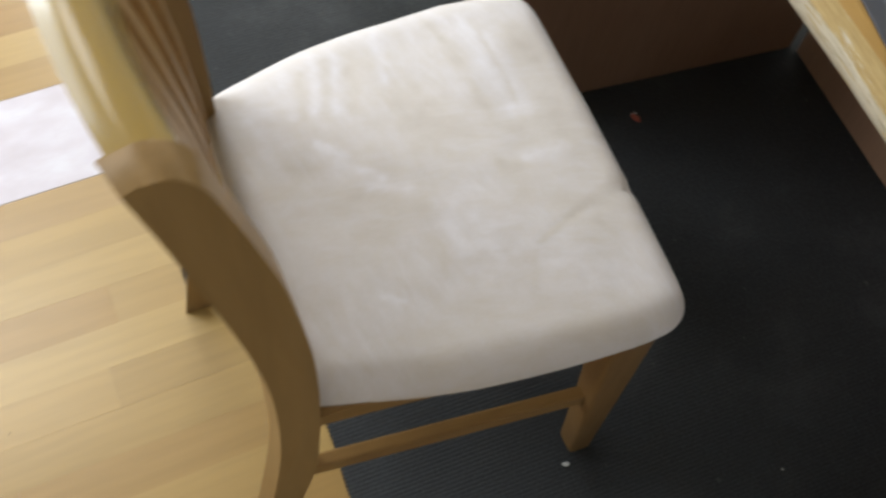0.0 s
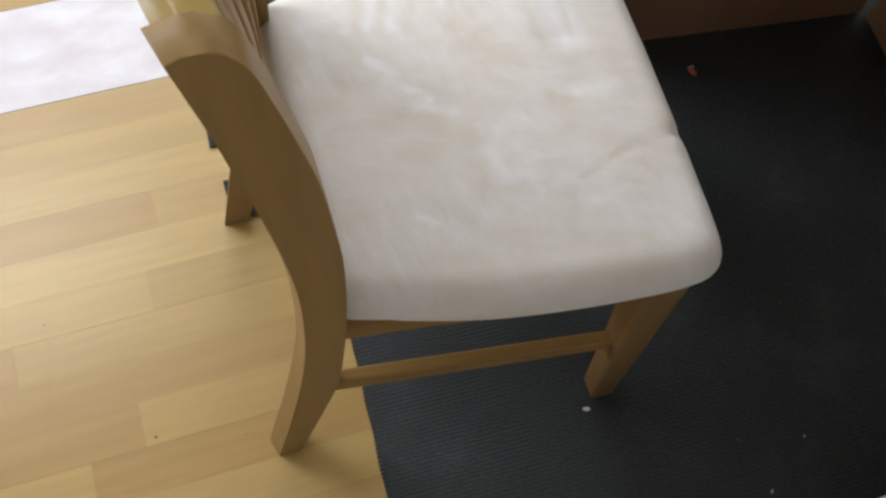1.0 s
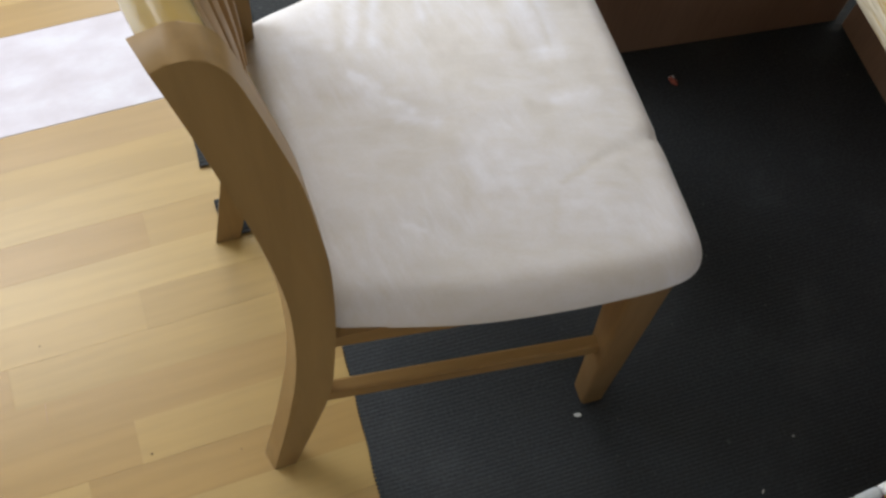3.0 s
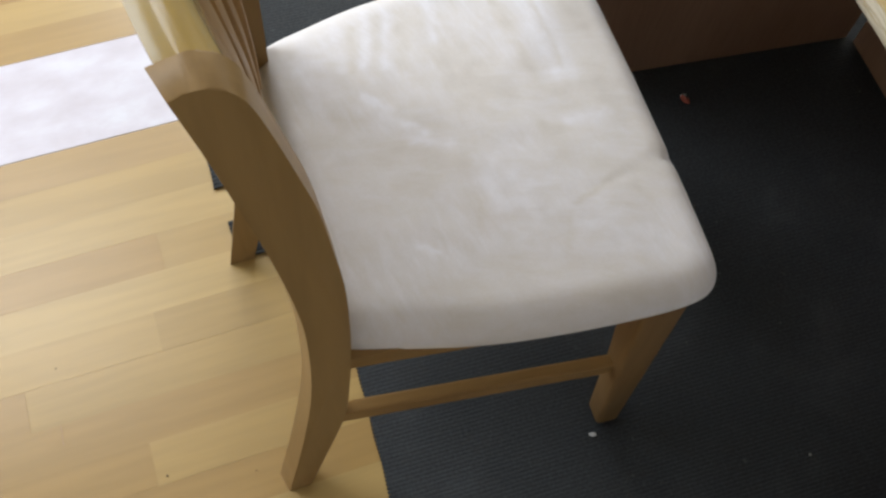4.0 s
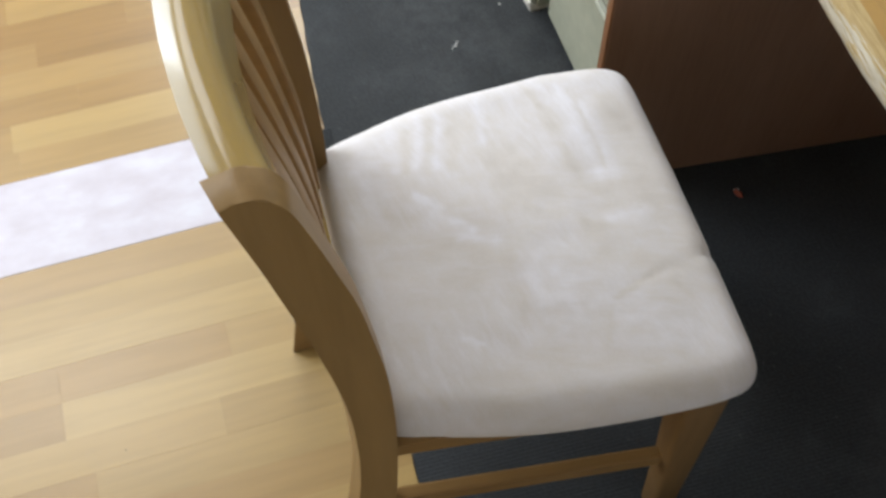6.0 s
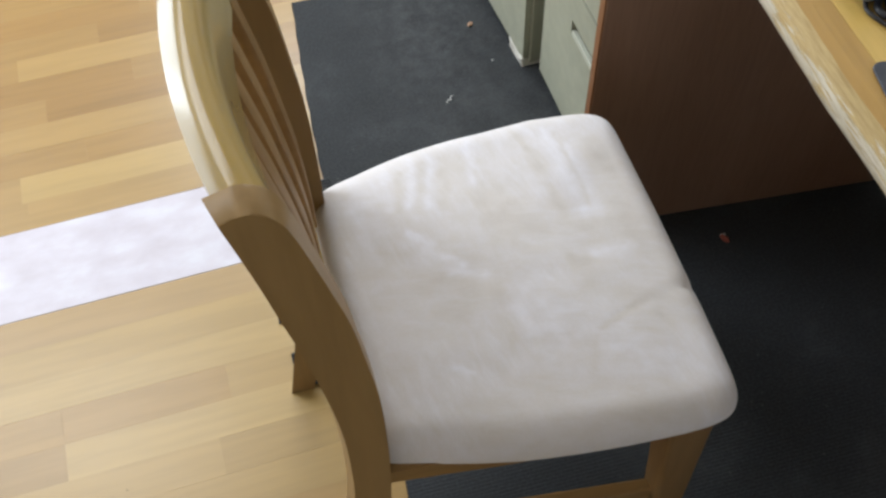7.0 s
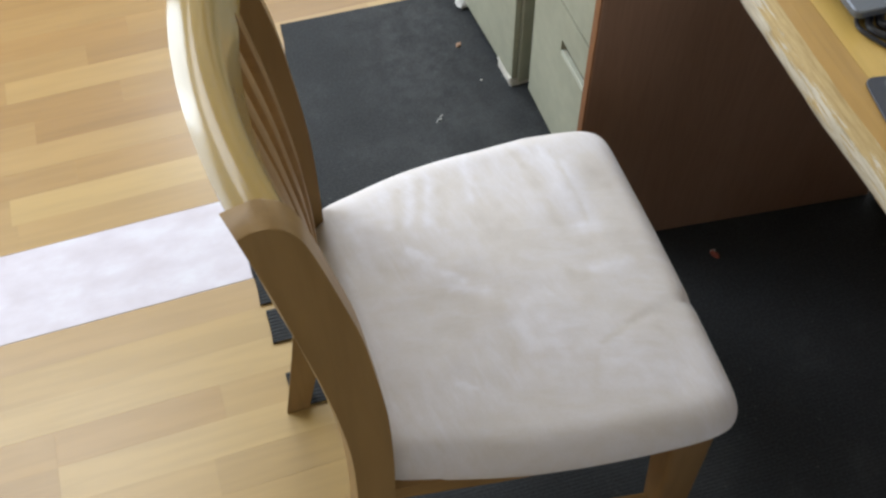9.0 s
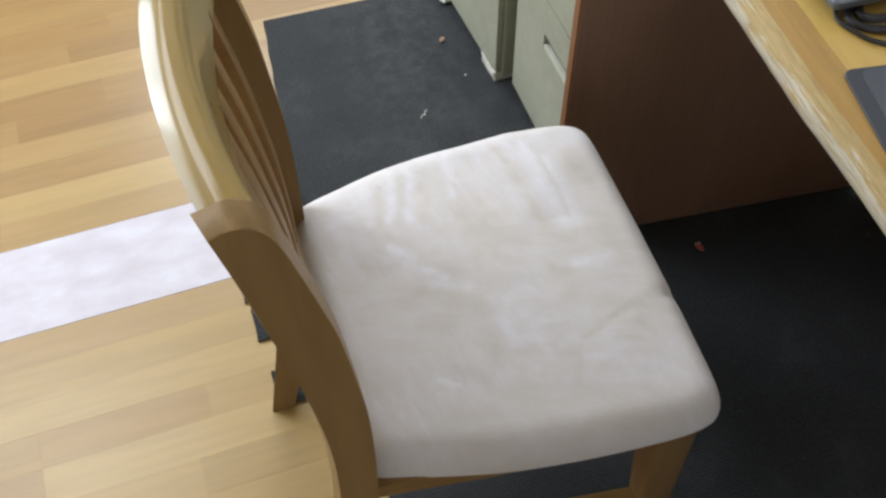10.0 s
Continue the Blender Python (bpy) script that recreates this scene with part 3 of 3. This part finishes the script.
part("back_panel", box(1.978, 1.998, -0.22, 1.205, 0.005, 0.716, 0.0015), BROWN_PANEL, desk, "dark brown back panel")
part("side_panel", box(1.50, 1.978, -0.22, -0.20, 0.005, 0.716, 0.0015), BROWN_PANEL, desk)

settle(desk, pose(1.70, 0.53, 0), (1.70, 0.53))

# ---- things on the desk ----
mouse_pad = tagged(empty("mouse_pad", pose(1.500, 0.900, 0.757, 0, 0, -8.0)), "dark grey rounded mouse pad on the desktop", "mouse pad")


def pad_sheet(x0, x1, y0, y1, layers):
    w, d = x1 - x0, y1 - y0
    return loft([[((x0 + x1) / 2 + a, (y0 + y1) / 2 + b, z) for a, b in section(w - e, d - e, 0.012, 5)] for z, e in layers])


part("base", pad_sheet(0, 0.24, -0.20, 0, ((0.0005, 0.001), (0.001, 0), (0.0028, 0), (0.0034, 0.001))), PAD_BORDER, mouse_pad, "darker border strip", True)
part("surface", pad_sheet(0.019, 0.237, -0.197, -0.003, ((0.0032, 0.0005), (0.0038, 0.001))), GREY_PLASTIC, mouse_pad, "", True)

laptop = tagged(empty("laptop", pose(1.529, 0.977, 0.757, 0, 0, 0)), "closed grey laptop with dark base on the desk", "laptop")
part("base", loft([[(0.16 + a, 0.115 + b, z) for a, b in section(0.30, 0.21, 0.012, 4)] for z in (0.004, 0.014)]), BLACK_PLASTIC, laptop)
part("lid", loft([[(0.16 + a, 0.115 + b, z) for a, b in section(0.32 - e, 0.23 - e, 0.008, 4)] for z, e in ((0.014, 0.002), (0.016, 0), (0.0235, 0), (0.025, 0.003))]), LID, laptop, "grey-blue lid")
for fx, fy in ((0.03, 0.03), (0.29, 0.03), (0.03, 0.2), (0.29, 0.2)):
    part("rubber_foot", box(fx - 0.01, fx + 0.01, fy - 0.005, fy + 0.005, 0, 0.004), BLACK_PLASTIC, laptop)


def cable(name, pts, r, mat):
    c = spline(pts, 40)
    loops = []
    for i, p in enumerate(c):
        d = (c[min(i + 1, 39)] - c[max(i - 1, 0)]).normalized()
        s = d.cross(Vector((0, 0, 1))).normalized()
        u = s.cross(d)
        loops.append([tuple(p + s * r * math.cos(a) + u * r * math.sin(a)) for a in [2 * math.pi * k / 8 for k in range(8)]])
    return link(name, loft(loops), mat, None, True)


for run, r, words in (
    (((1.545, 0.995, 0.7605), (1.537, 0.975, 0.7605), (1.545, 0.950, 0.7605), (1.560, 0.929, 0.7605), (1.590, 0.915, 0.7605), (1.635, 0.918, 0.7605), (1.70, 0.95, 0.7605)), 0.0028, "thin black cable curled beside the laptop"),
    (((1.560, 0.990, 0.7615), (1.549, 0.972, 0.7615), (1.556, 0.953, 0.7625), (1.578, 0.940, 0.7640), (1.610, 0.938, 0.7640), (1.655, 0.950, 0.7625), (1.70, 0.972, 0.7615)), 0.0045, "thick black cable tangled beside the laptop"),
    (((1.575, 0.992, 0.7620), (1.564, 0.972, 0.7625), (1.574, 0.958, 0.7660), (1.600, 0.953, 0.7690), (1.630, 0.962, 0.7660), (1.668, 0.978, 0.7625), (1.70, 0.985, 0.7615)), 0.0055, "thick black cable tangled beside the laptop"),
):
    tagged(cable("power_cable", run, r, BLACK_PLASTIC), words, "cable", group="cables beside the laptop")

# ---- cabinets beyond the desk ----


def plate_with_slot(x0, x1, ys, zs):
    """One plate, its faces in the planes x0 and x1, with a slot through the middle cell of a 3 by 3 grid."""
    bm = bmesh.new()
    grid = [[[bm.verts.new((x, y, z)) for z in zs] for y in ys] for x in (x0, x1)]
    for i in range(3):
        for j in range(3):
            if (i, j) != (1, 1):
                for g in grid:
                    bm.faces.new((g[i][j], g[i + 1][j], g[i + 1][j + 1], g[i][j + 1]))
    rims = [[(k, 0) for k in range(4)] + [(3, k) for k in range(1, 4)] + [(k, 3) for k in (2, 1, 0)] + [(0, 2), (0, 1)], [(1, 1), (2, 1), (2, 2), (1, 2)]]
    for rim in rims:
        for (a, b), (c, d) in zip(rim, rim[1:] + rim[:1]):
            bm.faces.new((grid[0][a][b], grid[0][c][d], grid[1][c][d], grid[1][a][b]))
    return bm


def filing_cabinet(m, width, label, slots):
    """A painted metal cabinet; its front lies in the plane x = 0, from y = 0 to width."""
    root = tagged(empty("filing_cabinet", m), label, "cabinet", group="metal filing cabinets")
    part("body", box(0.004, 0.46, 0, width, 0.012, 0.705, 0.003), SAGE, root)
    for z0, z1 in ((0.022, 0.352), (0.358, 0.69)):
        bm = bmesh.new()
        if not slots:
            box(-0.010, 0.004, 0.006, width - 0.006, z0, z1, 0.002, bm=bm)
            part("drawer_front", bm, SAGE, root)
            continue
        a, b, c, d = 0.10, 0.245, z0 + 0.222, z0 + 0.256
        bm.free()
        front = part("drawer_front", plate_with_slot(-0.010, 0.004, (0.006, a, b, width - 0.006), (z0, c, d, z1)), SAGE, root)
        part("recess", box(0.0005, 0.0035, a, b, c, d), SAGE_DARK, front, "dark recess of the pull")
        part("pull_lip", box(-0.0095, 0.0005, a + 0.001, b - 0.001, c, c + 0.010, 0.001), SAGE_PALE, front, "pale pull lip")
    return root


near_cabinet = filing_cabinet(pose(1.436, 1.290, 0, 0, 0, 1.5), 0.386, "sage green metal filing cabinet with recessed pulls", True)
far_cabinet = filing_cabinet(pose(1.400, 1.700, 0, 0, 0, 5.0), 0.40, "sage green metal cabinet with worn white foot", False)
bm = box(-0.012, 0.03, 0.002, 0.075, 0.0005, 0.024, 0.003)
bmesh.ops.subdivide_edges(bm, edges=bm.edges[:], cuts=2, use_grid_fill=True)
for v in bm.verts:
    if v.co.z > 0.004:
        v.co += Vector((0.006 * noise.noise(v.co * 70), 0.004 * noise.noise(v.co * 60 + Vector((5, 0, 0))), 0.008 * noise.noise(v.co * 55 + Vector((0, 9, 0)))))
foot = part("foot", bm, WORN_WHITE, far_cabinet, "worn chipped whitish foot")

# ---- rug ----


def ribbed_sheet(x_of, x1, y0, y1, pitch, low, high):
    """A rubber sheet with ribs along x."""
    n = int((y1 - y0) / pitch)
    verts, faces = [], []
    for k in range(n):
        y = y0 + k * pitch
        for dy, z in ((0, low), (pitch * 0.18, high), (pitch * 0.62, high), (pitch * 0.80, low)):
            j = 0.0009 * math.sin(k * 12.9898) if z == high else 0.0
            verts += [(x_of(y + dy) + (0 if z == high else 0.0025) + j, y + dy, z), (x1, y + dy, z)]
    verts += [(x_of(y0 + n * pitch), y0 + n * pitch, low), (x1, y0 + n * pitch, low)]
    rows = len(verts) // 2
    for i in range(rows - 1):
        faces.append((2 * i, 2 * i + 1, 2 * i + 3, 2 * i + 2))
    base = len(verts)
    for i in range(rows):
        verts += [(verts[2 * i][0], verts[2 * i][1], 0.0005)]
    for i in range(rows - 1):
        faces.append((2 * i, 2 * i + 2, base + i + 1, base + i))
    me = bpy.data.meshes.new("rug")
    me.from_pydata(verts, [], faces)
    me.materials.append(RUG)
    return new("rug", me)


tagged(ribbed_sheet(rug_left, 2.7, -0.9, 2.043, 0.0062, 0.0041, 0.0044), "black ribbed rubber-backed floor mat", "rug")

# short ends of the same matting beside the chair
for y0, y1, x0 in ((1.301, 1.52, 0.770), (1.214, 1.286, 0.778), (1.076, 1.152, 0.788)):
    piece = ribbed_sheet(lambda y: x0, 0.93, y0, y1, 0.0072, 0.0052, 0.0065)
    piece.name = "mat_offcut"
    tagged(piece, "short ribbed black mat strip on the floor", "mat", group="mat strips")

# ---- crumbs and scraps on the floor ----


def scrap(name, place, size, mat, label, seed, on=0.005):
    r = random.Random(seed)
    bm = bmesh.new()
    bmesh.ops.create_icosphere(bm, subdivisions=2, radius=1.0)
    for v in bm.verts:
        k = 1 + 0.45 * noise.noise(v.co * 1.7 + Vector((seed, 0, 0)))
        v.co = Vector((v.co.x * size[0] * k, v.co.y * size[1] * k, (v.co.z + 0.9) * size[2] * k))
    bmesh.ops.rotate(bm, verts=bm.verts, matrix=Matrix.Rotation(r.uniform(0, 3), 3, "Z"))
    ob = link(name, bm, mat, None, True)
    ob.location = (place[0], place[1], on - min(v.co.z for v in ob.data.vertices))
    return tagged(ob, label, "scrap", group="scraps on the mat")


RED = plain("red_wax", (0.27, 0.06, 0.035), 0.5)
TAN = plain("tan_crumb", (0.40, 0.25, 0.16), 0.8)
PALE = plain("pale_paper", (0.50, 0.50, 0.48), 0.7)
DARK = plain("dark_crumb", (0.05, 0.03, 0.02), 0.8)
red_scrap = scrap("red_scrap", (1.618, 1.167), (0.006, 0.010, 0.004), RED, "small red scrap with a white tip on the mat", 1)
part("white_tip", box(-0.005, 0.005, 0.006, 0.011, 0.001, 0.006, 0.0015), PALE, red_scrap, "white tip")
scrap("paper_scrap", (1.240, 0.642), (0.0055, 0.0035, 0.002), PALE, "tiny white paper scrap on the mat", 2)
tagged(cable("lint_thread", [(1.206, 1.644, 0.0056), (1.212, 1.652, 0.0058), (1.217, 1.650, 0.0062), (1.218, 1.658, 0.006), (1.224, 1.663, 0.0056)], 0.0011, PALE), "thin curled whitish thread on the mat", "thread")
scrap("crumb", (1.316, 1.855), (0.007, 0.005, 0.003), TAN, "small tan crumb on the mat", 4)
scrap("paper_scrap", (1.333, 1.737), (0.0025, 0.0025, 0.0012), PALE, "tiny white speck on the mat", 5)
scrap("paper_scrap", (1.549, 0.519), (0.002, 0.0018, 0.001), PALE, "tiny white speck on the mat", 6)
scrap("paper_scrap", (1.468, 0.455), (0.0035, 0.0012, 0.001), PALE, "tiny white speck on the mat", 7)
scrap("crumb", (0.617, 0.763), (0.0017, 0.0014, 0.001), DARK, "tiny dark crumb on the laminate", 8, 0.0)
scrap("crumb", (0.485, 0.973), (0.0013, 0.0011, 0.0006), DARK, "tiny dark crumb on the laminate", 10, 0.0)
scrap("crumb", (0.743, 0.734), (0.001, 0.001, 0.0006), DARK, "tiny dark crumb on the laminate", 11, 0.0)
tagged(link("scratch", box(0.4798, 0.4804, 0.850, 0.882, 0.0001, 0.0004), TAN), "short dark scratch across the laminate", "scratch")
scrap("paper_scrap", (1.362, 1.985), (0.022, 0.014, 0.008), PALE, "crumpled white paper scrap beside the cabinet", 9)

# ---- patchwork stool beside the desk ----
stool = tagged(empty("storage_stool", pose(0, 0, 0)), "low stool with patchwork cover and white piping", "stool")
FABRIC_WHITE = plain("fabric_white", (0.84, 0.85, 0.87), 0.85, 0.0, 300.0, 0.3)
FABRIC_GREY = plain("fabric_grey", (0.52, 0.55, 0.58), 0.85, 0.0, 300.0, 0.3)
FABRICS = [plain("fabric_" + n, c, 0.85, 0.0, 300.0, 0.3) for n, c in (("yellow", (0.62, 0.42, 0.03)), ("plum", (0.16, 0.05, 0.12)), ("green", (0.08, 0.20, 0.14)), ("slate", (0.14, 0.18, 0.22)), ("ochre", (0.45, 0.33, 0.05)))]
SX0, SX1, SY0, SY1, SZ = 1.22, 1.57, 0.05, 0.386, 0.50
part("body", box(SX0 + 0.006, SX1 - 0.006, SY0 + 0.006, SY1 - 0.006, 0.005, SZ - 0.004, 0.006), FABRIC_GREY, stool)
r = random.Random(3)
cols = 12
FRONT_ROW = (2, 4, 1, 3, 1, 0, 2, 3, 0, 1, 4, 3)
for i in range(cols):
    for j in range(10):
        x0, y0 = SX0 + 0.012 + i * 0.0282, SY0 + 0.012 + j * 0.0318
        part("patch", box(x0, x0 + 0.0276, y0, y0 + 0.0312, SZ - 0.004, SZ, 0.001, 1), FABRICS[FRONT_ROW[i] if j == 9 else (i * 3 + j * 2 + r.randrange(2)) % 5], stool)
for i in range(cols):
    part("piping", box(SX0 + 0.01 + i * 0.0284, SX0 + 0.0375 + i * 0.0284, SY1 - 0.012, SY1, SZ - 0.010, SZ + 0.005, 0.004), FABRIC_WHITE if i % 2 else FABRIC_GREY, stool)

settle(stool, pose(1.35, 0.386, 0, 0, 0, 6), (1.35, 0.386))

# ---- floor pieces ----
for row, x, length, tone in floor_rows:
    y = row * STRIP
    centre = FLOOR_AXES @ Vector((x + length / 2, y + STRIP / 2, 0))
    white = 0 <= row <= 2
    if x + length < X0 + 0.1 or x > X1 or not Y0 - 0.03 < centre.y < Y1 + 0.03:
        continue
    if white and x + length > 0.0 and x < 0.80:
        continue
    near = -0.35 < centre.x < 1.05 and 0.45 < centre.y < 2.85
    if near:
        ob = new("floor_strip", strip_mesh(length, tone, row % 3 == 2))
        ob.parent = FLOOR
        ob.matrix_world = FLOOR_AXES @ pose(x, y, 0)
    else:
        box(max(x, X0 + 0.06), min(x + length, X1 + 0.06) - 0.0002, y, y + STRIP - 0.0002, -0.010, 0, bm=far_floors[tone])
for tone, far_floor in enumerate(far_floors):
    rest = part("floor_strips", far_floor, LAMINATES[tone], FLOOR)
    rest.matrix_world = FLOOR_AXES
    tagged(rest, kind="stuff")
# the board that was laid white side up
starts = [x for row, x, length, tone in floor_rows if row in (0, 1, 2) and x + length > 0.0 and x < 0.80]
white_board = part("white_board", box(min(starts) - 0.02, 0.768, 0.0004, BOARD - 0.001, -0.010, 0.0006, 0.0005, 1), WHITE_BOARD, FLOOR, "whitish mottled floor board")
white_board.matrix_world = FLOOR_AXES
